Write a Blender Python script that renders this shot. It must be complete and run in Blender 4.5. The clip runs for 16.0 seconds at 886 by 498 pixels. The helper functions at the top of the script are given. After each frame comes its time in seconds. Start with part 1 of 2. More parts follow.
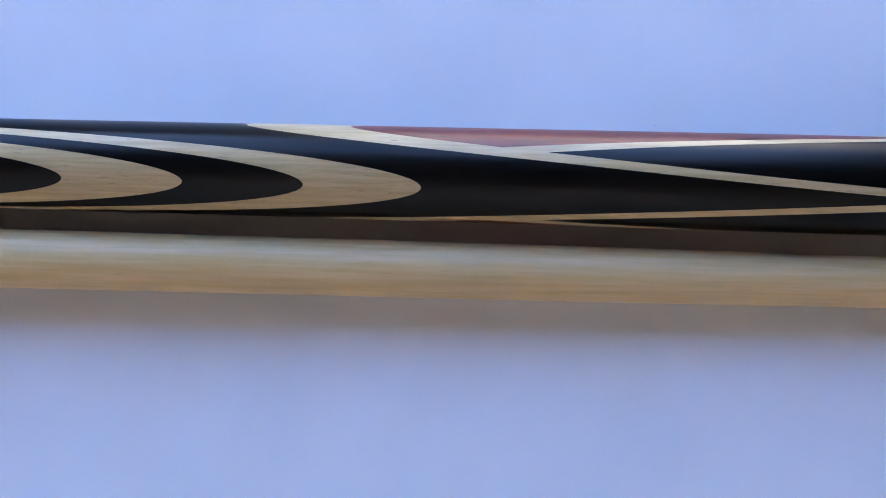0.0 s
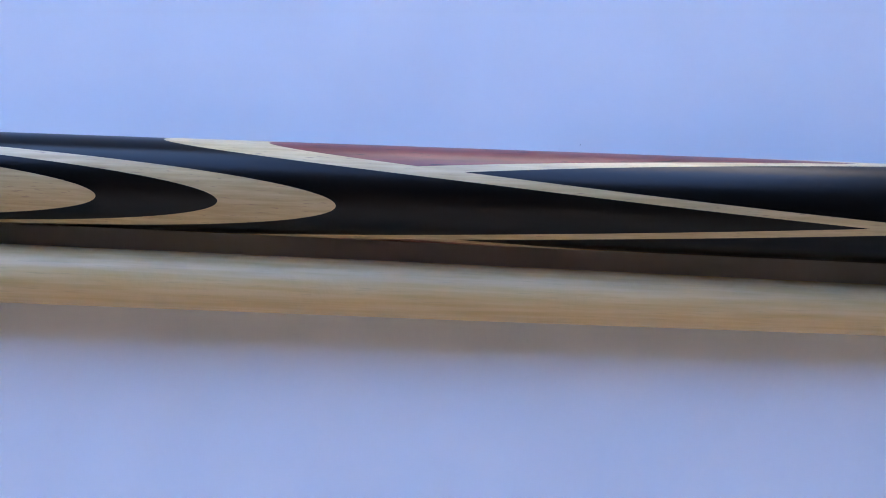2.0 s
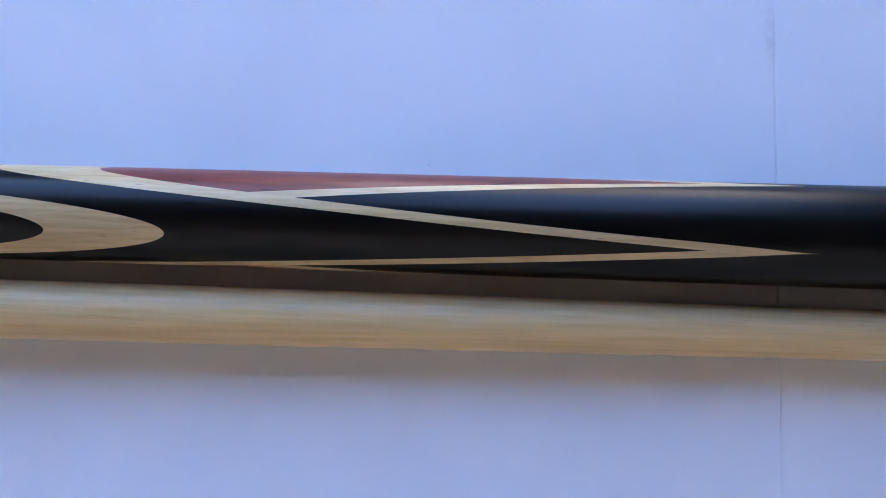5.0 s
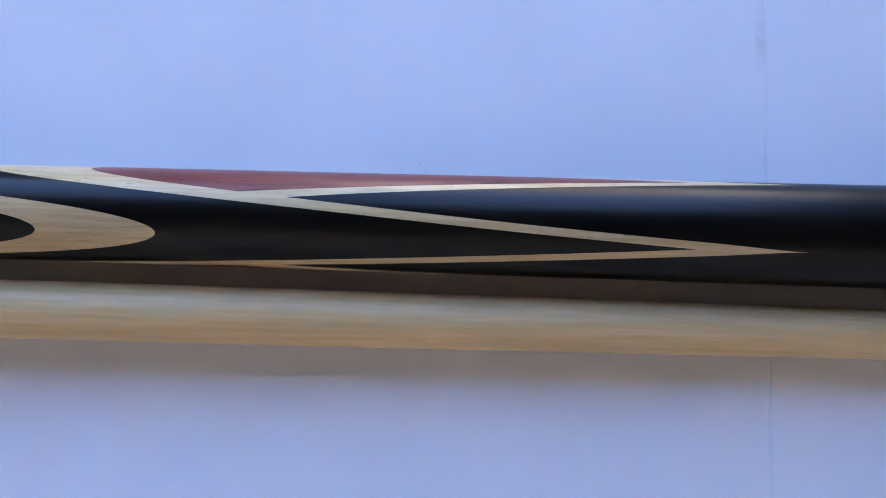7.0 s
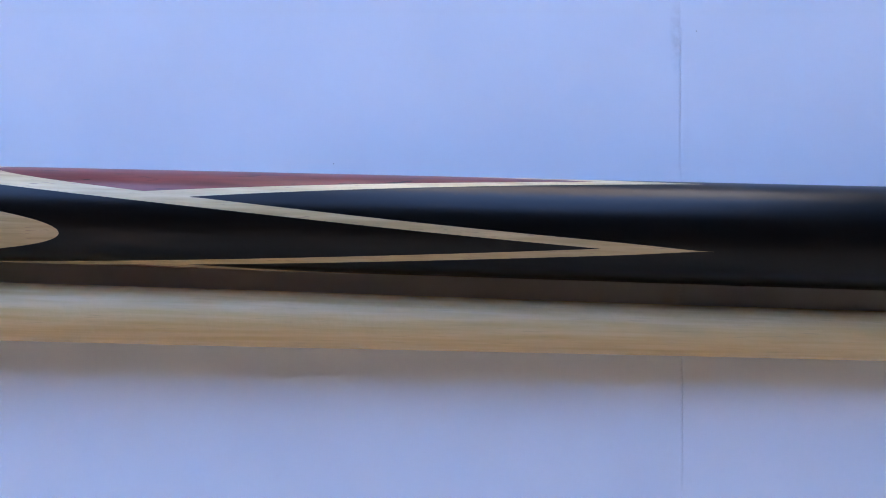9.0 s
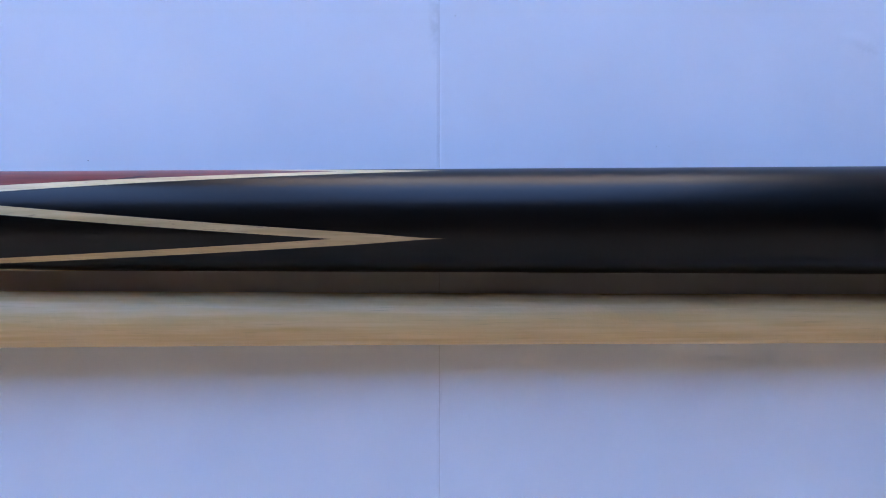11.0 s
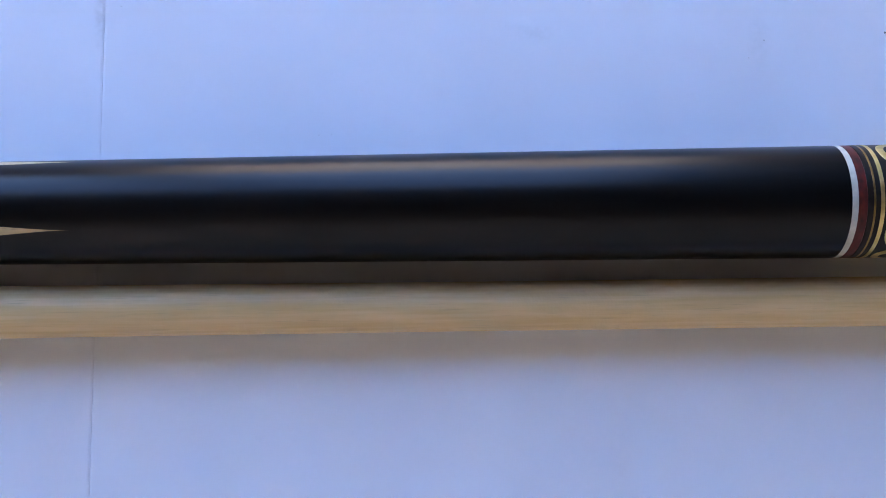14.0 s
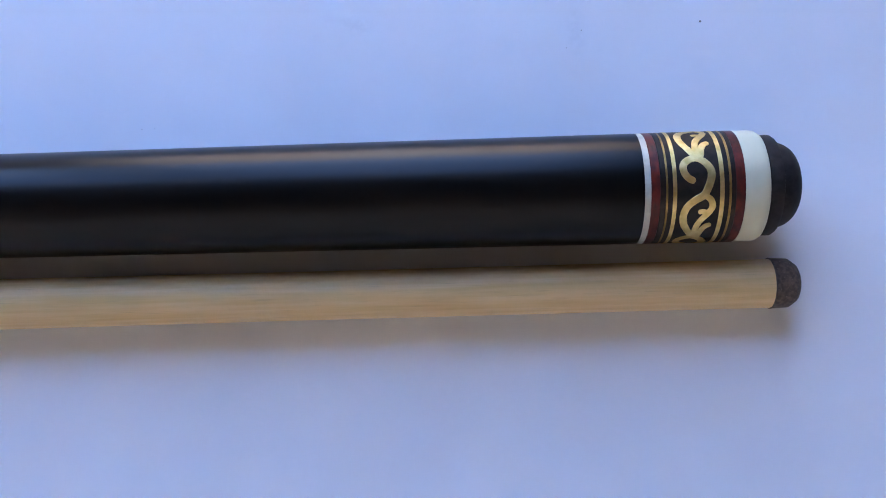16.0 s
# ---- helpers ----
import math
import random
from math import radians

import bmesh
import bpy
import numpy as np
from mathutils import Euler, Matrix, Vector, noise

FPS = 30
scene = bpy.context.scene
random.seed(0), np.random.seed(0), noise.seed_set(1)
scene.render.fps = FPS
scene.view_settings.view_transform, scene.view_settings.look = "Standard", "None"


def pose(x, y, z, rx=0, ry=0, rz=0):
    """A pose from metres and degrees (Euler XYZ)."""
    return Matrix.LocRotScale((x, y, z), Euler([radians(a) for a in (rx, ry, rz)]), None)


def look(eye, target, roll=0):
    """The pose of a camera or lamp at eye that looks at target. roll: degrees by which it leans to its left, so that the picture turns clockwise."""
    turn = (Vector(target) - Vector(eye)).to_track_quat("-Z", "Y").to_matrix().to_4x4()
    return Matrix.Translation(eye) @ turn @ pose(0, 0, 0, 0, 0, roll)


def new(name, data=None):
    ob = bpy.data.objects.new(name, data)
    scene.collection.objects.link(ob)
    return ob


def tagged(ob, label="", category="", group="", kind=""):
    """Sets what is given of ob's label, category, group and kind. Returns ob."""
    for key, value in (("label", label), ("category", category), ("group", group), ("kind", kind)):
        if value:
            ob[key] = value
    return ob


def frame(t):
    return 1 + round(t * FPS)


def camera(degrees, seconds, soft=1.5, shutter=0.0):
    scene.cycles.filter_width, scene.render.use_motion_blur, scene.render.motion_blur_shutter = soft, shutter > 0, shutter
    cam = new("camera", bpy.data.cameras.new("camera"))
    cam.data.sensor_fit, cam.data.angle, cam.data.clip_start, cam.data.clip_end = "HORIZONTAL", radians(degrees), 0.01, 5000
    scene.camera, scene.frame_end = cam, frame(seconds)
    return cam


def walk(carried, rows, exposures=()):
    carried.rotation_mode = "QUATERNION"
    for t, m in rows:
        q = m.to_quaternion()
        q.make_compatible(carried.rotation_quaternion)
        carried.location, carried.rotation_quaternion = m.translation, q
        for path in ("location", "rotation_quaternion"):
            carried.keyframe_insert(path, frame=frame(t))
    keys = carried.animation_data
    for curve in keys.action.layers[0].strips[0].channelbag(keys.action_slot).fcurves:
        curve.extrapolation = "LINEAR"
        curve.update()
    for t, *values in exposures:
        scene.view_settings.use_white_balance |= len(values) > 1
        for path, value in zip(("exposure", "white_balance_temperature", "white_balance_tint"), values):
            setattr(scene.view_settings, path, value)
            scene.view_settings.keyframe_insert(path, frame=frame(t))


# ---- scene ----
LENS = 49.5
cam = camera(LENS, 16.0, soft=0.95)

# seconds, x, y, z of the lens, tilt towards the window, lean, turn in the picture plane
PATH = [
    (0.0, -0.1558, -0.0316, 0.2675, 8.20, 0.10, 1.57),
    (0.5, -0.1501, -0.0298, 0.2679, 8.21, 0.09, 2.23),
    (1.0, -0.1421, -0.0268, 0.2659, 8.14, 0.02, 2.53),
    (1.5, -0.1350, -0.0258, 0.2665, 8.16, -0.02, 2.33),
    (2.0, -0.1343, -0.0255, 0.2667, 8.16, -0.09, 2.39),
    (2.5, -0.1325, -0.0253, 0.2672, 8.18, -0.16, 2.27),
    (3.0, -0.1260, -0.0231, 0.2644, 8.08, -0.20, 2.30),
    (3.5, -0.1189, -0.0219, 0.2650, 8.11, -0.27, 2.21),
    (4.0, -0.1088, -0.0190, 0.2645, 8.00, -0.22, 2.08),
    (4.5, -0.0995, -0.0160, 0.2639, 7.73, -0.24, 1.89),
    (5.0, -0.0924, -0.0145, 0.2638, 7.59, -0.12, 1.72),
    (7.3, -0.0894, -0.0162, 0.2645, 7.93, -0.06, 1.66),
    (7.5, -0.0892, -0.0161, 0.2646, 7.93, -0.04, 1.66),
    (8.0, -0.0892, -0.0153, 0.2642, 7.85, -0.06, 1.77),
    (8.5, -0.0849, -0.0153, 0.2642, 7.81, -0.30, 1.83),
    (9.0, -0.0664, -0.0147, 0.2640, 7.72, -0.24, 1.57),
    (9.5, -0.0565, -0.0143, 0.2641, 7.58, -0.26, 1.15),
    (10.0, -0.0361, -0.0138, 0.2629, 7.41, -0.23, 0.34),
    (12.5, 0.0494, -0.0148, 0.2602, 7.18, 0.78, -0.22),
    (13.0, 0.0676, -0.0152, 0.2586, 7.04, 0.90, -0.44),
    (13.5, 0.0807, -0.0153, 0.2579, 6.97, 0.78, -0.61),
    (14.0, 0.0966, -0.0160, 0.2590, 7.06, 0.57, -0.69),
    (14.5, 0.1088, -0.0159, 0.2593, 6.97, 0.37, -0.67),
    (15.0, 0.1203, -0.0156, 0.2607, 6.72, 0.15, -0.90),
    (15.5, 0.1317, -0.0164, 0.2616, 6.58, 0.09, -1.25),
    (16.0, 0.1431, -0.0176, 0.2626, 6.51, 0.05, -1.57),
]
walk(cam, [(r[0], pose(*r[1:])) for r in PATH], exposures=[(0.0, 4.2, 5500, 18), (10.0, 4.2, 5500, 18), (12.5, 4.32, 5500, 18), (16.0, 4.37, 5500, 18)])

# ---- light: blue sky through a tall window beyond the far edge of the table, the sun behind the house ----
SUN_UP = 68
world = bpy.data.worlds.new("world")
scene.world = world
world.use_nodes = True
wn, wl = world.node_tree.nodes, world.node_tree.links
sky = wn.new("ShaderNodeTexSky")
sky.sky_type = "NISHITA"
sky.sun_disc = False
sky.sun_elevation, sky.sun_rotation = radians(SUN_UP), radians(180)
sky.ozone_density, sky.dust_density = 1.5, 0.7
wn["Background"].inputs["Strength"].default_value = 0.1
wl.new(sky.outputs["Color"], wn["Background"].inputs["Color"])
sun = new("sun", bpy.data.lights.new("sun", "SUN"))
sun.data.energy, sun.data.angle, sun.data.color = 4.8, radians(0.5), (1.0, 0.93, 0.84)
sun.matrix_world = look((0, -10 * math.cos(radians(SUN_UP)), 10 * math.sin(radians(SUN_UP))), (0, 0, 0))

# the window wall: a glazed balcony door with a window beside it
WIN_Y, WIN_TOP = 0.93, 1.74
DOOR_X0, DOOR_X1 = -0.30, 0.41
SIDE_X0, SIDE_X1, SIDE_Z0 = -1.60, -0.36, 0.20


# ---- materials ----
def material(name, colour, rough=0.5, metal=0.0, coat=0.0, spec=0.5):
    m = bpy.data.materials.new(name)
    m.use_nodes = True
    b = m.node_tree.nodes["Principled BSDF"]
    b.inputs["Base Color"].default_value = (*colour, 1)
    b.inputs["Roughness"].default_value = rough
    b.inputs["Metallic"].default_value = metal
    b.inputs["Coat Weight"].default_value = coat
    b.inputs["Specular IOR Level"].default_value = spec
    return m


def grain(m, colour_a, colour_b, scale, bump=0.0, rough=None, detail=6.0, lo=0.35, hi=0.65, distort=0.0, bump_scale=None, pores=None):
    """Mix two colours by noise stretched by scale (x, y, z per metre), and give fine relief and uneven gloss."""
    n, l = m.node_tree.nodes, m.node_tree.links
    b = n["Principled BSDF"]
    tc, mp, no, ra = (n.new(k) for k in ("ShaderNodeTexCoord", "ShaderNodeMapping", "ShaderNodeTexNoise", "ShaderNodeValToRGB"))
    mp.inputs["Scale"].default_value = scale
    no.inputs["Scale"].default_value, no.inputs["Detail"].default_value, no.inputs["Distortion"].default_value = 1.0, detail, distort
    ra.color_ramp.elements[0].position, ra.color_ramp.elements[1].position = lo, hi
    ra.color_ramp.elements[0].color, ra.color_ramp.elements[1].color = (*colour_a, 1), (*colour_b, 1)
    l.new(tc.outputs["Object"], mp.inputs["Vector"])
    l.new(mp.outputs["Vector"], no.inputs["Vector"])
    l.new(no.outputs["Fac"], ra.inputs["Fac"])
    l.new(ra.outputs["Color"], b.inputs["Base Color"])
    if pores:
        pore_scale, pore_colour, start, soft_edge = pores
        mp3, no3, ra3, mix = (n.new(k) for k in ("ShaderNodeMapping", "ShaderNodeTexNoise", "ShaderNodeValToRGB", "ShaderNodeMix"))
        mp3.inputs["Scale"].default_value = pore_scale
        no3.inputs["Scale"].default_value, no3.inputs["Detail"].default_value = 1.0, 3.0
        ra3.color_ramp.elements[0].position, ra3.color_ramp.elements[1].position = start, start + soft_edge
        mix.data_type = "RGBA"
        mix.inputs["B"].default_value = (*pore_colour, 1)
        l.new(tc.outputs["Object"], mp3.inputs["Vector"])
        l.new(mp3.outputs["Vector"], no3.inputs["Vector"])
        l.new(no3.outputs["Fac"], ra3.inputs["Fac"])
        l.new(ra3.outputs["Color"], mix.inputs["Factor"])
        l.new(ra.outputs["Color"], mix.inputs["A"])
        l.new(mix.outputs["Result"], b.inputs["Base Color"])
    if rough:
        rr = n.new("ShaderNodeMapRange")
        rr.inputs["To Min"].default_value, rr.inputs["To Max"].default_value = rough
        l.new(no.outputs["Fac"], rr.inputs["Value"])
        l.new(rr.outputs["Result"], b.inputs["Roughness"])
    if bump:
        bu = n.new("ShaderNodeBump")
        bu.inputs["Strength"].default_value, bu.inputs["Distance"].default_value = bump, 0.0002
        src = no
        if bump_scale:
            mp2, src = n.new("ShaderNodeMapping"), n.new("ShaderNodeTexNoise")
            mp2.inputs["Scale"].default_value = bump_scale
            src.inputs["Scale"].default_value, src.inputs["Detail"].default_value = 1.0, 3.0
            l.new(tc.outputs["Object"], mp2.inputs["Vector"])
            l.new(mp2.outputs["Vector"], src.inputs["Vector"])
        l.new(src.outputs["Fac"], bu.inputs["Height"])
        l.new(bu.outputs["Normal"], b.inputs["Normal"])
    return m


EBONY = grain(material("ebony", (0.004, 0.004, 0.004), 0.29, spec=0.205), (0.0022, 0.0020, 0.0019), (0.0046, 0.0041, 0.0038), (25, 400, 400), 0.0)
MAPLE = grain(material("veneer_maple", (0.6, 0.47, 0.30), 0.31, spec=0.42), (0.50, 0.368, 0.175), (0.62, 0.482, 0.255), (60, 900, 900), 0.02, (0.28, 0.35), pores=((260, 2200, 2200), (0.40, 0.28, 0.16), 0.62, 0.1))
ROSEWOOD = grain(material("rosewood", (0.19, 0.035, 0.022), 0.31, spec=0.36), (0.12, 0.026, 0.018), (0.21, 0.044, 0.03), (45, 500, 500), 0.015, (0.29, 0.34), pores=((110, 1100, 1100), (0.03, 0.008, 0.006), 0.63, 0.05))
RINGWOOD = grain(material("ring_rosewood", (0.09, 0.015, 0.011), 0.36, spec=0.25), (0.034, 0.010, 0.008), (0.135, 0.019, 0.012), (500, 320, 320), 0.03, (0.32, 0.42), lo=0.3, hi=0.7)
SHAFT = grain(material("shaft_maple", (0.66, 0.46, 0.22), 0.40, spec=0.5), (0.64, 0.445, 0.185), (0.73, 0.535, 0.265), (30, 700, 700), 0.65, (0.36, 0.46), detail=8, bump_scale=(620, 420, 420), pores=((110, 2000, 2000), (0.56, 0.40, 0.185), 0.60, 0.2))
LEATHER = grain(material("tip_leather", (0.09, 0.062, 0.045), 0.75), (0.055, 0.037, 0.026), (0.145, 0.105, 0.075), (900, 900, 900), 0.5, (0.65, 0.85), lo=0.4, hi=0.72, pores=((2500, 2500, 2500), (0.26, 0.21, 0.17), 0.66, 0.05))
IVORY = grain(material("ivory_resin", (0.66, 0.65, 0.46), 0.3), (0.58, 0.57, 0.40), (0.64, 0.63, 0.46), (120, 120, 120), 0.0, (0.25, 0.35))
WHITE = grain(material("white_resin", (0.54, 0.53, 0.43), 0.4, spec=0.35), (0.48, 0.47, 0.37), (0.58, 0.57, 0.47), (400, 400, 400), 0.0, (0.36, 0.46))
RUBBER = grain(material("rubber", (0.02, 0.017, 0.016), 0.65, spec=0.22), (0.016, 0.013, 0.012), (0.03, 0.025, 0.022), (500, 500, 500), 0.1, (0.55, 0.7))
SLEEVE = grain(material("dark_brown_sleeve", (0.014, 0.011, 0.009), 0.42, spec=0.18), (0.010, 0.008, 0.006), (0.024, 0.018, 0.013), (420, 420, 420), 0.04, (0.36, 0.48))
BRASS = grain(material("brass", (0.62, 0.44, 0.14), 0.38, 1.0), (0.62, 0.455, 0.15), (0.80, 0.64, 0.28), (500, 500, 500), 0.04, (0.34, 0.46))
BRONZE = grain(material("aged_brass", (0.36, 0.23, 0.07), 0.34, 1.0), (0.30, 0.185, 0.055), (0.44, 0.29, 0.10), (500, 500, 500), 0.05, (0.3, 0.42))
PAPER = grain(material("white_paper", (0.78, 0.78, 0.8), 0.7, spec=0.3), (0.765, 0.765, 0.785), (0.80, 0.80, 0.82), (26, 26, 26), 0.35, (0.62, 0.72), bump_scale=(60, 60, 60))


def stain(m, centre, size, colour, scale, strength):
    """A soft, patchy stain of its own shape on a material, round a place of the object."""
    n, l = m.node_tree.nodes, m.node_tree.links
    b = n["Principled BSDF"]
    tc, mp, ln, fall, no, ra, mul, mix = (n.new(k) for k in ("ShaderNodeTexCoord", "ShaderNodeMapping", "ShaderNodeVectorMath", "ShaderNodeMapRange", "ShaderNodeTexNoise", "ShaderNodeMapRange", "ShaderNodeMath", "ShaderNodeMix"))
    mp.vector_type = "TEXTURE"
    mp.inputs["Location"].default_value, mp.inputs["Scale"].default_value = centre, size
    ln.operation = "LENGTH"
    fall.inputs["From Min"].default_value, fall.inputs["From Max"].default_value = 0.2, 1.0
    fall.inputs["To Min"].default_value, fall.inputs["To Max"].default_value = strength, 0.0
    no.inputs["Scale"].default_value, no.inputs["Detail"].default_value = scale, 6.0
    ra.inputs["From Min"].default_value, ra.inputs["From Max"].default_value = 0.30, 0.70
    mul.operation = "MULTIPLY"
    mix.data_type = "RGBA"
    mix.inputs["B"].default_value = (*colour, 1)
    old = b.inputs["Base Color"].links[0].from_socket
    l.new(tc.outputs["Object"], mp.inputs["Vector"])
    l.new(mp.outputs["Vector"], ln.inputs[0])
    l.new(ln.outputs["Value"], fall.inputs["Value"])
    l.new(tc.outputs["Object"], no.inputs["Vector"])
    l.new(no.outputs["Fac"], ra.inputs["Value"])
    l.new(fall.outputs["Result"], mul.inputs[0])
    l.new(ra.outputs["Result"], mul.inputs[1])
    l.new(mul.outputs["Value"], mix.inputs["Factor"])
    l.new(old, mix.inputs["A"])
    l.new(mix.outputs["Result"], b.inputs["Base Color"])


stain(PAPER, (-0.0012, 0.0845, 0), (0.0022, 0.0125, 1), (0.44, 0.43, 0.40), 420, 0.42)
stain(PAPER, (0.121, 0.0765, 0), (0.006, 0.0035, 1), (0.55, 0.55, 0.54), 700, 0.22)
stain(PAPER, (0.183, 0.073, 0), (0.004, 0.009, 1), (0.5, 0.5, 0.49), 500, 0.2)
DIRT = grain(material("grey_dirt", (0.2, 0.19, 0.17), 0.9), (0.14, 0.13, 0.12), (0.3, 0.28, 0.25), (900, 900, 900), 0.1)
SMUDGE = grain(material("pale_smudge", (0.5, 0.49, 0.46), 0.9), (0.44, 0.43, 0.40), (0.56, 0.55, 0.53), (900, 900, 900), 0.1)
PAINT = grain(material("white_gloss_paint", (0.7, 0.7, 0.7), 0.5), (0.68, 0.68, 0.68), (0.73, 0.73, 0.72), (4, 60, 60), 0.05, (0.4, 0.55))
DESK = grain(material("brown_table_wood", (0.20, 0.11, 0.055), 0.4), (0.15, 0.078, 0.038), (0.24, 0.135, 0.07), (5, 70, 70), 0.1, (0.32, 0.45))
PLASTER = grain(material("plaster", (0.28, 0.238, 0.185), 0.9), (0.26, 0.218, 0.165), (0.30, 0.258, 0.205), (3, 3, 3), 0.1)
FLOORWOOD = grain(material("floor_wood", (0.28, 0.2, 0.13), 0.5), (0.24, 0.17, 0.10), (0.33, 0.23, 0.15), (2, 20, 20), 0.1)
# tone of the added bounce panel on the south wall
BOUNCE_WALL = grain(material("beige_bounce_panel", (0.735, 0.645, 0.50), 0.85), (0.715, 0.625, 0.48), (0.755, 0.665, 0.52), (2, 2, 2), 0.1)
CEILING = grain(material("dark_ceiling", (0.05, 0.04, 0.03), 0.9), (0.042, 0.033, 0.025), (0.058, 0.047, 0.035), (3, 30, 3), 0.1)
FACADE = grain(material("ochre_facade", (0.35, 0.25, 0.165), 0.9), (0.33, 0.235, 0.15), (0.375, 0.27, 0.18), (1.5, 1.5, 1.5), 0.1)
CREAM = grain(material("cream_facade", (0.42, 0.39, 0.345), 0.9), (0.40, 0.37, 0.325), (0.445, 0.415, 0.37), (1.5, 1.5, 1.5), 0.1)
ROOF = grain(material("brown_roof", (0.30, 0.17, 0.10), 0.9), (0.26, 0.15, 0.09), (0.34, 0.20, 0.12), (1.5, 1.5, 1.5), 0.1)
EARTH = grain(material("ground_earth", (0.25, 0.22, 0.18), 0.9), (0.22, 0.19, 0.15), (0.29, 0.25, 0.21), (0.5, 0.5, 0.5), 0.1)


# ---- builders ----
def mesh_object(name, bm, mat, smooth=True, angle=35):
    me = bpy.data.meshes.new(name)
    bmesh.ops.recalc_face_normals(bm, faces=bm.faces)
    bm.to_mesh(me)
    bm.free()
    me.materials.append(mat)
    if smooth:
        me.shade_smooth()
        me.set_sharp_from_angle(angle=radians(angle))
    return new(name, me)


def part(name, bm, mat, parent, label="", **kw):
    ob = mesh_object(name, bm, mat, **kw)
    ob.parent = parent
    if label:
        tagged(ob, label)
    return ob


def empty(name, m=None):
    ob = new(name)
    if m is not None:
        ob.matrix_world = m
    return ob


def box_bm(x0, x1, y0, y1, z0, z1, bevel=0.0, bm=None):
    bm = bm or bmesh.new()
    vs = [bm.verts.new((x, y, z)) for x in (x0, x1) for y in (y0, y1) for z in (z0, z1)]
    for f in ((0, 1, 3, 2), (4, 6, 7, 5), (0, 4, 5, 1), (2, 3, 7, 6), (0, 2, 6, 4), (1, 5, 7, 3)):
        bm.faces.new([vs[i] for i in f])
    if bevel:
        bmesh.ops.bevel(bm, geom=list(bm.edges), offset=bevel, segments=2, affect="EDGES")
    return bm


def lathe_bm(profile, segs=96, cap=True):
    """Solid of revolution round the X axis; profile: (x, radius)."""
    bm = bmesh.new()
    rings = []
    for x, r in profile:
        rings.append([bm.verts.new((x, r * math.sin(2 * math.pi * k / segs), r * math.cos(2 * math.pi * k / segs))) for k in range(segs)])
    for a, b in zip(rings, rings[1:]):
        for k in range(segs):
            bm.faces.new((a[k], a[(k + 1) % segs], b[(k + 1) % segs], b[k]))
    if cap:
        bm.faces.new(rings[0])
        bm.faces.new(rings[-1][::-1])
    return bm


# ---- room: added round the table out of view, wall tones set for the bounce light ----
def plain(name, bm, mat, label):
    return tagged(mesh_object(name, bm, mat, smooth=False), label, name.split("_")[0], kind="structure")


RX0, RX1, RY0, RZ0, RZ1 = -1.9, 1.35, -0.90, -0.75, 2.20
WALL_T = 0.22
plain("floor", box_bm(RX0 - .1, RX1 + .1, RY0 - .1, WIN_Y + WALL_T, RZ0 - .1, RZ0), FLOORWOOD, "plain brown wooden floor below the table")
# the unseen ceiling is near-black so that little light falls from overhead
plain("ceiling", box_bm(RX0 - .1, RX1 + .1, RY0 - .1, WIN_Y + WALL_T, RZ1, RZ1 + .1), CEILING, "unseen dark ceiling that holds back light from above")
plain("wall_south", box_bm(RX0 - .1, RX1 + .1, RY0 - .1, RY0, RZ0, RZ1), PLASTER, "unseen brown plaster wall toned for the bounce light")
# added panel, out of view: throws window light back onto the cues' shaded side
plain("trim", box_bm(RX0, RX1, RY0, RY0 + .02, RZ0, 1.05), BOUNCE_WALL, "unseen pale beige panel added to bounce window light")
plain("wall_west", box_bm(RX0 - .1, RX0, RY0, WIN_Y, RZ0, RZ1), PLASTER, "unseen brown plaster wall toned for the bounce light")
plain("wall_east", box_bm(RX1, RX1 + .1, RY0, WIN_Y, RZ0, RZ1), PLASTER, "unseen brown plaster wall toned for the bounce light")
wb = box_bm(RX0 - .1, SIDE_X0, WIN_Y, WIN_Y + WALL_T, RZ0, RZ1)
box_bm(DOOR_X1, RX1 + .1, WIN_Y, WIN_Y + WALL_T, RZ0, RZ1, bm=wb)
box_bm(SIDE_X0, SIDE_X1, WIN_Y, WIN_Y + WALL_T, RZ0, SIDE_Z0, bm=wb)
box_bm(SIDE_X0, DOOR_X1, WIN_Y, WIN_Y + WALL_T, WIN_TOP, RZ1, bm=wb)
box_bm(SIDE_X1, DOOR_X0, WIN_Y, WIN_Y + WALL_T, RZ0, WIN_TOP, bm=wb)
plain("wall_north", wb, PLASTER, "brown plaster wall with a balcony door and a window")


def opening_frame(name, x0, x1, z0, z1, bars, label):
    """A painted frame set in an opening of the window wall, with upright bars."""
    y0, y1, w = WIN_Y + 0.09, WIN_Y + 0.14, 0.035
    fr = plain(name, box_bm(x0, x1, y0, y1, z0, z0 + w, 0.003), PAINT, label)
    part("head", box_bm(x0, x1, y0, y1, z1 - w, z1, 0.003), PAINT, fr)
    for x in (x0, *bars, x1 - w):
        part("stile", box_bm(x, x + w, y0, y1, z0 + w, z1 - w, 0.003), PAINT, fr)
    return fr


opening_frame("door_1", DOOR_X0, DOOR_X1, RZ0, WIN_TOP, (), "white painted frame of the open balcony door")
opening_frame("window_1", SIDE_X0, SIDE_X1, SIDE_Z0, WIN_TOP, ((SIDE_X0 + SIDE_X1) / 2,), "white painted window frame beside the balcony door")

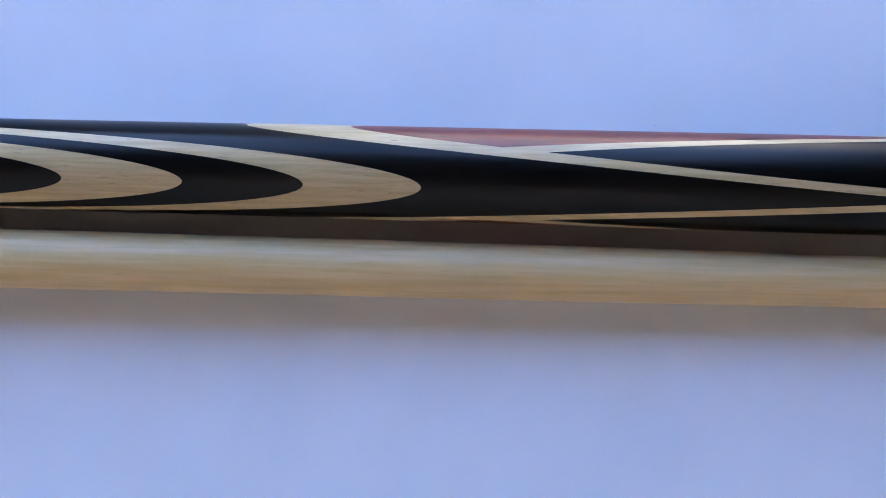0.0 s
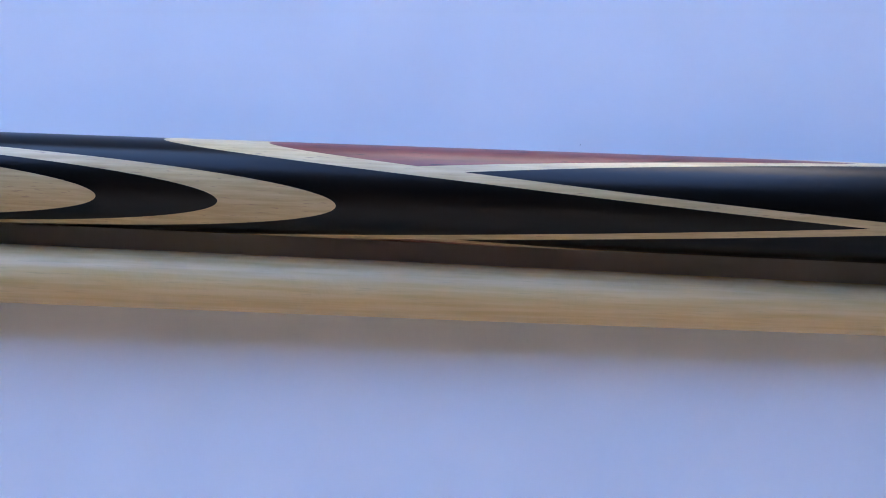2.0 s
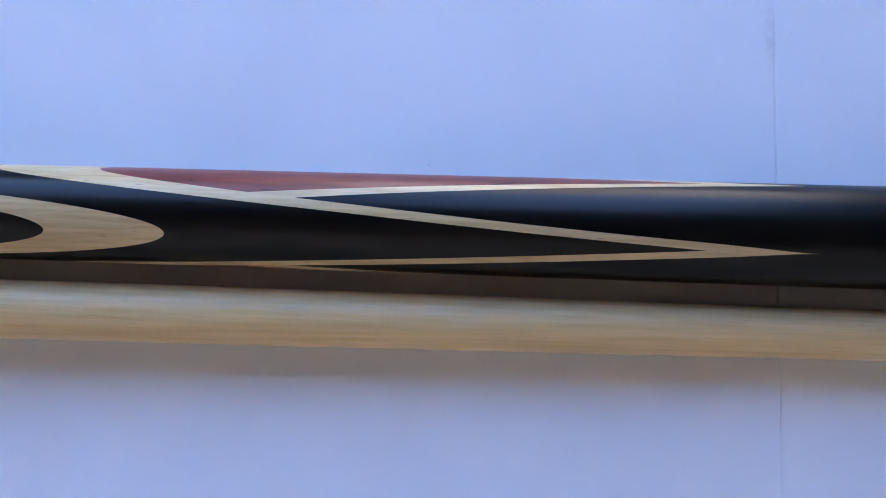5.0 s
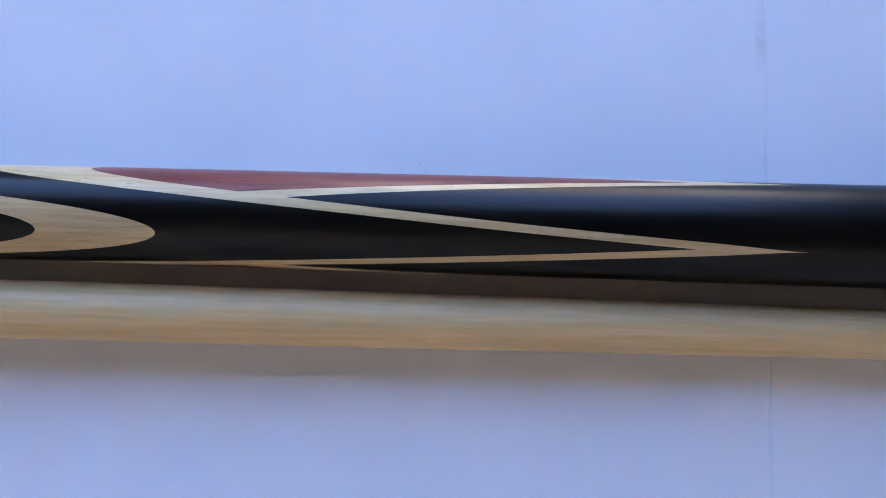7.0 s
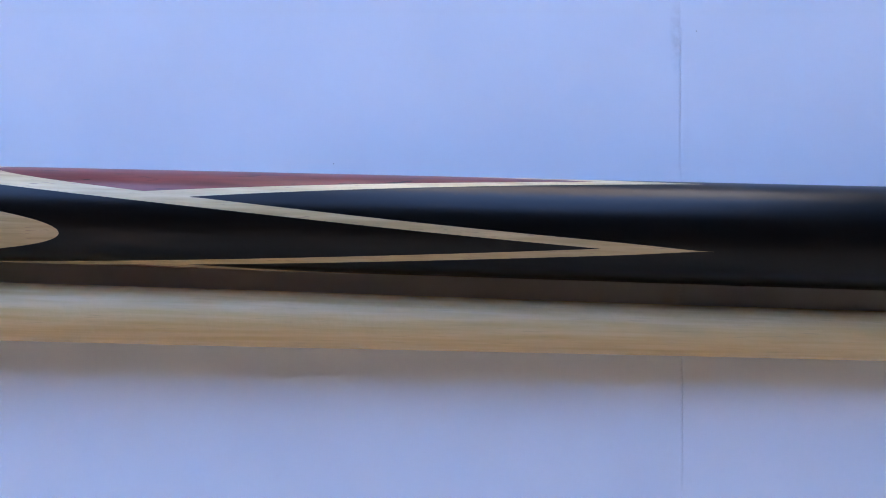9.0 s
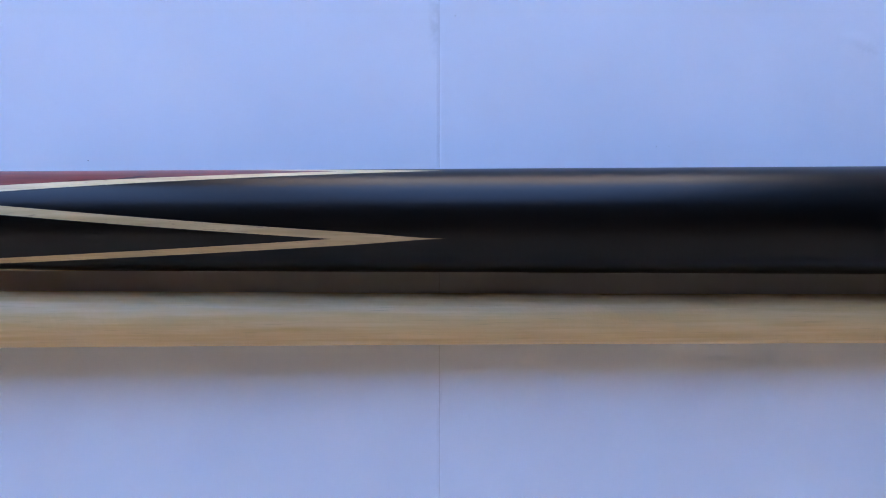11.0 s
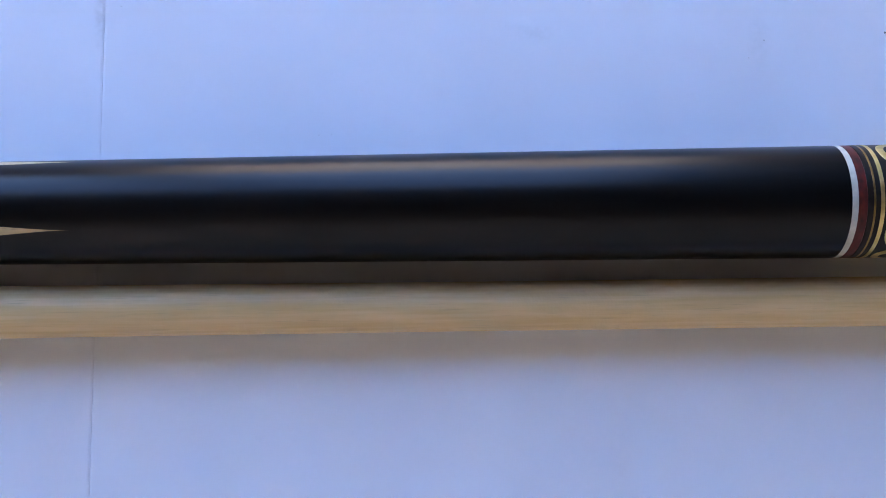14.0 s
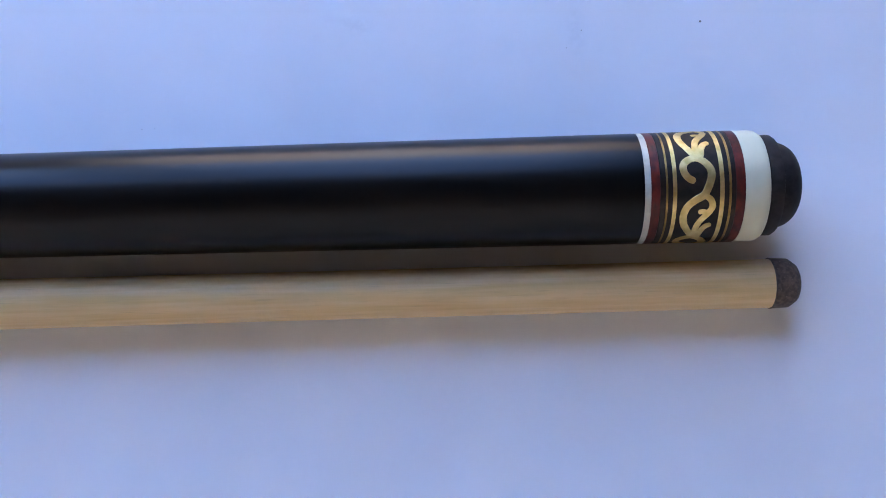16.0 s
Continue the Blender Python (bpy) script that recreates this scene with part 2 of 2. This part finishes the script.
plain("ground", box_bm(-300, 300, -300, 300, -4.2, -4.0), EARTH, "plain grey-brown ground outside the house")
for x0, x1, top, mat, label in (
        (-14.0, -3.1, 2.5, CREAM, "plain cream house front across the street"),
        (-3.05, -1.40, 2.7, FACADE, "plain orange-brown house front across the street"),
        (-1.40, -0.10, 2.6, CREAM, "plain cream house front across the street"),
        (0.40, 2.10, 2.7, FACADE, "plain orange-brown house front across the street"),
        (2.10, 16.0, 2.6, CREAM, "plain cream house front across the street")):
    house = plain("backdrop", box_bm(x0, x1, 12.0, 17.0, -4.0, top), mat, label)
    part("roof", box_bm(x0, x1, 11.9, 17.1, top, top + 0.25), ROOF, house)

# ---- table and paper ----
TX0, TX1, TY0, TY1 = -0.75, 0.75, -0.40, 0.165
table = tagged(empty("table"), "brown wooden table under two white paper sheets", "table")
part("tabletop", box_bm(TX0, TX1, TY0, TY1, -0.031, -0.0009, 0.002), DESK, table, angle=30)
for lx in (TX0 + 0.04, TX1 - 0.04):
    for ly in (TY0 + 0.04, TY1 - 0.04):
        part("leg", box_bm(lx - 0.025, lx + 0.025, ly - 0.025, ly + 0.025, RZ0, -0.031, 0.003), DESK, table)


def bump_line(x, y, x0, y0, x1, y1, width, height):
    """A soft ridge along a line."""
    dx, dy = x1 - x0, y1 - y0
    t = max(0.0, min(1.0, ((x - x0) * dx + (y - y0) * dy) / (dx * dx + dy * dy)))
    d2 = (x - x0 - t * dx) ** 2 + (y - y0 - t * dy) ** 2
    return height * math.exp(-d2 / (width * width)) if d2 < 9 * width * width else 0.0


def paper_height(x, y):
    h = 0.0001 * noise.noise((x * 13, y * 13, 0.3)) + 0.00003 * noise.noise((x * 45, y * 45, 4.0))
    # faint creases and dents
    h += bump_line(x, y, 0.114, 0.0797, 0.118, 0.0792, 0.0012, 0.00015) + bump_line(x, y, 0.118, 0.0792, 0.1225, 0.0770, 0.0012, 0.00011)
    h += bump_line(x, y, 0.150, 0.0765, 0.164, 0.0725, 0.005, 0.00020) + bump_line(x, y, 0.164, 0.0725, 0.178, 0.0735, 0.005, 0.00016)
    h += bump_line(x, y, 0.182, 0.0795, 0.185, 0.0780, 0.0009, 0.00012)
    h += bump_line(x, y, 0.2095, 0.0545, 0.2135, 0.0560, 0.0007, 0.00012)
    d = math.hypot((x - 0.231), (y - 0.064) * 1.25)
    h += 0.00022 * math.exp(-((d - 0.0115) / 0.004) ** 2) * (1 if y < 0.066 else 0.3)
    # the raised lip and the dip along the joint of the sheets
    h += bump_line(x, y, -0.0045, -0.40, -0.0045, 0.50, 0.004, 0.00005)
    h -= 0.00015 * math.exp(-(x / 0.00045) ** 2)
    return h


def steps(a, b, fine0, fine1, coarse, fine):
    out, v = [a], a
    while v < b - 1e-6:
        v = min(b, v + (fine if fine0 < v < fine1 else coarse))
        out.append(v)
    return out


def paper_sheet(x0, x1, y0, y1, label):
    gx, gy = steps(x0, x1, -0.30, 0.30, 0.012, 0.0012 if x0 > -0.1 else 0.0024), steps(y0, y1, -0.10, 0.12, 0.012, 0.0012)
    near = [k * 0.00015 for k in range(1, 10)]
    gx = sorted(set(gx + [x0 + k for k in near if x0 > -0.1] + [x1 - k for k in near if x1 < 0.1]))
    n = len(gy)
    verts = [(x, y, -0.0003 + paper_height(x, y)) for x in gx for y in gy]
    faces = [(i * n + j, (i + 1) * n + j, (i + 1) * n + j + 1, i * n + j + 1) for i in range(len(gx) - 1) for j in range(n - 1)]
    rim = [i * n for i in range(len(gx))] + [(len(gx) - 1) * n + j for j in range(1, n)] + [i * n + n - 1 for i in range(len(gx) - 2, -1, -1)] + [j for j in range(n - 2, 0, -1)]
    base = len(verts)
    verts += [(verts[k][0], verts[k][1], -0.0008) for k in rim]
    m = len(rim)
    faces += [(rim[k], base + k, base + (k + 1) % m, rim[(k + 1) % m]) for k in range(m)]
    faces.append([base + k for k in range(m)][::-1])
    me = bpy.data.meshes.new("paper_sheet")
    me.from_pydata(verts, [], faces)
    me.materials.append(PAPER)
    me.shade_smooth()
    me.set_sharp_from_angle(angle=radians(50))
    return tagged(new("paper_sheet", me), label, "paper", "sheets covering the table")


sheet_a = paper_sheet(-0.297, -0.00003, -0.068, 0.142, "white paper sheet covering the table, slightly wavy")
sheet_b = paper_sheet(0.00003, 0.297, -0.068, 0.142, "white paper sheet with faint creases and specks")


def speck(x, y, r, parent, label="", stretch=1.0, turn=0.0, mat=DIRT, flat=0.35):
    """A flat crumb of dirt stuck to the paper."""
    bm = bmesh.new()
    bmesh.ops.create_icosphere(bm, subdivisions=2, radius=1)
    for v in bm.verts:
        k = 1 + 0.25 * noise.noise((v.co.x * 1.7 + x * 900, v.co.y * 1.7, y * 900))
        v.co = Vector((v.co.x * r * stretch * k, v.co.y * r * k, v.co.z * r * flat))
    bmesh.ops.rotate(bm, verts=bm.verts, matrix=Matrix.Rotation(turn, 3, "Z"))
    bmesh.ops.translate(bm, verts=bm.verts, vec=(x, y, -0.0003 + paper_height(x, y)))
    return part("speck", bm, mat, parent, label)


speck(0.2182, 0.0752, 0.00032, sheet_b, "tiny dark speck of dirt")
for x, y, r in ((0.1845, 0.0735, 0.00020), (0.1800, 0.0685, 0.00016)):
    speck(x, y, r, sheet_b, mat=SMUDGE)
for x, y, r in ((0.0605, 0.0483, 0.00016), (0.0640, 0.0484, 0.00013)):
    speck(x, y, r, sheet_b, mat=SMUDGE)
speck(0.0046, 0.0862, 0.00018, sheet_b, mat=SMUDGE)
speck(-0.0976, 0.0444, 0.00015, sheet_a)
# ---- cue butt ----
BUTT_Y, BUTT_TURN, TAPER = 0.0253, -0.04, 0.0048
RING = 0.1940


def butt_r(x):
    return 0.0144 - (RING - x) * TAPER


butt = empty("cue_butt", pose(0, BUTT_Y, 0.0144 - RING * TAPER, 0, -math.degrees(TAPER), BUTT_TURN))
tagged(butt, "black ebony pool cue butt with maple and red points", "pool cue")
X_L = -0.50
xs = [X_L + (RING - X_L) * i / 60 for i in range(61)]
part("handle", lathe_bm([(x, butt_r(x)) for x in xs], 128), EBONY, butt, "satin black ebony handle")

RED_AT = radians(61.5)      # angle of one red point's axis from the top, towards the window
LIFT = 0.00006


def arc_strip(bm, x_list, lo, hi, centre, n=14):
    """A skin on the butt between the angles centre+lo(x) and centre+hi(x)."""
    rows = []
    for x in x_list:
        a, b = lo(x), hi(x)
        r = butt_r(x) + LIFT
        rows.append([bm.verts.new((x, r * math.sin(centre + a + (b - a) * k / n), r * math.cos(centre + a + (b - a) * k / n))) for k in range(n + 1)])
    for p, q in zip(rows, rows[1:]):
        for k in range(n):
            bm.faces.new((p[k], q[k], q[k + 1], p[k + 1]))
    bmesh.ops.remove_doubles(bm, verts=bm.verts, dist=1e-7)


def acos(v):
    return math.acos(max(-1.0, min(1.0, v)))


def asin(v):
    return math.asin(max(-1.0, min(1.0, v)))


CUT = 0.189               # length over which a flat splice plane runs from skin to axis
CUT_P, BOW = CUT, 0.0
P_O, P_I, V_I, V_O = -0.2146, -0.1870, -0.0250, 0.0012


def bow(x):
    """The slight outward bow of a splice line along its middle."""
    return BOW * math.sin(math.pi * max(0.0, min(1.0, (x + 0.14) / 0.145))) ** 2


def p_out(x):
    return acos(1 - max(0, x - P_O) / CUT_P) + bow(x)


def p_in(x):
    return acos(1 - max(0, x - P_I) / CUT_P) + bow(x)


def v_in(x):
    return asin(max(0, V_I - x) / CUT)


def v_out(x):
    return asin(max(0, V_O - x) / CUT)


def spaced(a, b, n, ease=True):
    return [a + (b - a) * ((i / n) ** 2 if ease else i / n) for i in range(n + 1)]


for side in (0, math.pi):
    c = RED_AT + side
    P_O, P_I, CUT_P, BOW = (-0.2105, -0.1825, 0.1845, 0.020) if side == 0 else (-0.2146, -0.1870, CUT, 0.0)
    # red core
    bm = bmesh.new()
    xr = spaced(P_I, V_I, 90)
    arc_strip(bm, xr, lambda x: -min(p_in(x), v_in(x)), lambda x: min(p_in(x), v_in(x)), c)
    part("red_point", bm, ROSEWOOD, butt, "dark red stained wood splice point")
    # maple border with its rounded nose, its two arms, and the long point
    bm = bmesh.new()
    arc_strip(bm, spaced(P_O, P_I, 30), lambda x: -p_out(x), p_out, c)
    for s in (1, -1):
        arc_strip(bm, spaced(P_I, V_I, 90), lambda x: s * p_in(x), lambda x: s * p_out(x), c, 5)
        tip = V_O + 0.0020
        arc_strip(bm, spaced(V_I, tip, 24, False), lambda x: s * (p_in(x) + (math.pi / 2 - p_in(x)) * ((x - V_I) / (tip - V_I)) ** 3), lambda x: s * math.pi / 2, c, 5)
        xm = next(x for x in spaced(P_I, 0, 2000, False) if v_in(x) < p_in(x))
        arc_strip(bm, spaced(xm, V_I, 60, False), lambda x: s * v_in(x), lambda x: s * min(v_out(x), p_in(x)), c, 4)
    arc_strip(bm, spaced(V_I, V_O, 12, False), lambda x: -v_out(x), v_out, c, 4)
    part("maple_veneer", bm, MAPLE, butt, "pale maple veneer line")
    # nested rounded maple tongues in the black quarter
    c2 = c + math.pi / 2
    for tip, inner in ((-0.1633, -0.1939), (-0.2254, -0.2569)):
        bm = bmesh.new()

        def outer(x, t=tip):
            return acos(1 - max(0, t - x) / CUT)

        def inside(x, t=inner):
            return acos(1 - max(0, t - x) / CUT)

        arc_strip(bm, spaced(tip, inner, 30), lambda x: -outer(x), outer, c2)
        for s in (1, -1):
            arc_strip(bm, spaced(inner, inner - 0.15, 80), lambda x: s * inside(x), lambda x: s * outer(x), c2, 5)
        part("maple_tongue", bm, MAPLE, butt, "pale maple veneer tongue")


def band(name, x0, x1, mat, label="", proud=0.0, bevel=0.00012):
    r0, r1 = butt_r(x0) + proud, butt_r(x1) + proud
    return part(name, lathe_bm([(x0, r0 - bevel), (x0 + bevel, r0), (x1 - bevel, r1), (x1, r1 - bevel)]), mat, butt, label)


band("white_ring", 0.1940, 0.1956, WHITE, "white resin ring")
band("red_ring", 0.1956, 0.1978, RINGWOOD, "dark red wood ring")
band("sleeve", 0.1978, 0.2166, SLEEVE, "black sleeve carrying gold inlays")
for x0, x1 in ((0.1992, 0.1997), (0.2009, 0.2019), (0.2125, 0.2136), (0.2148, 0.2154)):
    band("gold_line", x0, x1, BRASS if x1 - x0 > 0.0008 else BRONZE, "thin gold ring line", 0.00006, 0.00005)
band("red_ring", 0.2166, 0.2189, RINGWOOD, "dark red wood ring")
part("butt_cap", lathe_bm([(0.2189, 0.0143), (0.2191, 0.01445), (0.2234, 0.01445), (0.2245, 0.0143), (0.2253, 0.0138), (0.2257, 0.0128)]), IVORY, butt, "ivory coloured resin butt cap")
bp = [(0.2256, 0.0127), (0.2259, 0.0131), (0.2286, 0.0131), (0.2292, 0.0127), (0.2295, 0.0119), (0.2297, 0.0113)]
bp += [(0.2297 + 0.0062 * math.sin(a), 0.0047 + 0.0065 * math.cos(a)) for a in (math.pi / 2 * k / 10 for k in range(1, 11))]
part("bumper", lathe_bm(bp), RUBBER, butt, "black rubber bumper")


def spline(pts, n=8):
    """Points along a smooth curve through pts."""
    out = []
    for i in range(len(pts) - 1):
        p0, p1, p2, p3 = (Vector(pts[max(0, min(len(pts) - 1, i + k))]) for k in (-1, 0, 1, 2))
        for s in range(n):
            t = s / n
            out.append(0.5 * (2 * p1 + (p2 - p0) * t + (2 * p0 - 5 * p1 + 4 * p2 - p3) * t * t + (3 * p1 - p0 - 3 * p2 + p3) * t ** 3))
    out.append(Vector(pts[-1]))
    return out


def scroll_stroke(bm, pts, w0, w1, turn, lift):
    """A raised ribbon on the sleeve; pts: (mm along the cue, degrees round it); widths in mm, w0 at its middle, w1 at its ends."""
    r0 = 14.45
    flat = spline([(x, radians(a) * r0) for x, a in pts])
    n = len(flat)
    rows = []
    for i, p in enumerate(flat):
        d = (flat[min(i + 1, n - 1)] - flat[max(i - 1, 0)]).normalized()
        nrm = Vector((-d.y, d.x))
        u = i / (n - 1)
        w = (w1 + (w0 - w1) * math.sin(math.pi * u) ** 0.7) / 2
        w *= math.sqrt(max(0.02, 1 - max(0, 1 - min(u, 1 - u) * n / 4) ** 2))
        row = []
        for k, h in ((-1, -0.05), (-0.86, 0.075), (0, 0.09), (0.86, 0.075), (1, -0.05)):
            q = p + nrm * (w * k)
            r = (butt_r(q.x / 1000) * 1000 + h + lift) / 1000
            a = q.y / r0 + turn
            row.append(bm.verts.new((q.x / 1000, r * math.sin(a), r * math.cos(a))))
        rows.append(row)
    for a, c in zip(rows, rows[1:]):
        for k in range(4):
            bm.faces.new((a[k], a[k + 1], c[k + 1], c[k]))


STEM = [(206.5, -4.0), (204.8, -0.5), (203.7, 6.6), (203.9, 14.0), (205.4, 18.8), (207.2, 20.0), (208.9, 16.2), (210.3, 8.8), (210.5, 1.5), (209.9, -7.2), (208.6, -17.5), (206.5, -22.6), (204.6, -29.1), (203.8, -38.2), (204.1, -48.5), (205.4, -58.5), (207.0, -68.5)]
LOOP = [(208.6, -17.5), (210.2, -22.0), (210.8, -28.8), (210.0, -35.8), (208.6, -42.7), (207.6, -50.2), (207.2, -62.0), (207.2, -70.0)]
HOOK = [(207.4, -35.8), (208.3, -34.6), (209.2, -35.4), (210.0, -37.0)]
LEAF = [(211.1, -50.5), (209.8, -52.0), (208.8, -58.6), (208.4, -70.3)]
for k in range(4):
    bm = bmesh.new()
    for i, (stroke, w0, w1) in enumerate(((STEM, 2.05, 1.8), (LOOP, 1.75, 1.5), (HOOK, 1.4, 1.2), (LEAF, 1.7, 1.3))):
        scroll_stroke(bm, stroke, w0, w1, radians(90 * k), 0.012 * i)
    part("gold_scroll", bm, BRASS, butt, "gold leaf scroll inlay")

# ---- cue shaft ----
SHAFT_TIP = 0.2390


def shaft_r(x):
    return 0.0001 * float(np.interp(x, (-0.5, -0.28, -0.12, 0.0, 0.10), (95, 80.5, 75.5, 68, 65)))


shaft = empty("cue_shaft", pose(0, 0, 0))
tagged(shaft, "pale maple pool cue shaft with a brown leather tip", "pool cue")
sx = [-0.50 + (SHAFT_TIP - 0.0085 + 0.50) * i / 80 for i in range(81)]


def lying(profile, segs=64):
    """A lathe that lies on the paper: each ring touches z = 0."""
    bm = lathe_bm(profile, segs)
    for v in bm.verts:
        v.co.z += shaft_r(v.co.x)
    return bm


part("wood", lying([(x, shaft_r(x)) for x in sx]), SHAFT, shaft, "pale straight-grained maple")
TB = SHAFT_TIP - 0.0085
part("leather_tip", lying([(TB - .0003, 0.0064), (TB - .0002, 0.00685), (TB + .0003, 0.00672), (TB + .0044, 0.00655), (TB + .0050, 0.0062), (TB + .0066, 0.0050), (TB + .0072, 0.0038), (TB + .0074, 0.001)]), LEATHER, shaft, "brown leather tip")


# a dark streak along the far side of the shaft, narrowing towards the tip
bm = bmesh.new()
rows = []
for i in range(31):
    u = i / 30
    x = -0.33 + (-0.222 + 0.33) * u
    r = shaft_r(x) + 0.00005
    a1 = radians(92)
    a0 = radians(57 + 24 * u)
    rows.append([bm.verts.new((x, r * math.sin(a0 + (a1 - a0) * k / 4), shaft_r(x) + r * math.cos(a0 + (a1 - a0) * k / 4))) for k in range(5)])
for p, q in zip(rows, rows[1:]):
    for k in range(4):
        bm.faces.new((p[k], q[k], q[k + 1], p[k + 1]))
part("dark_streak", bm, EBONY, shaft, "dark thin streak along the wood")
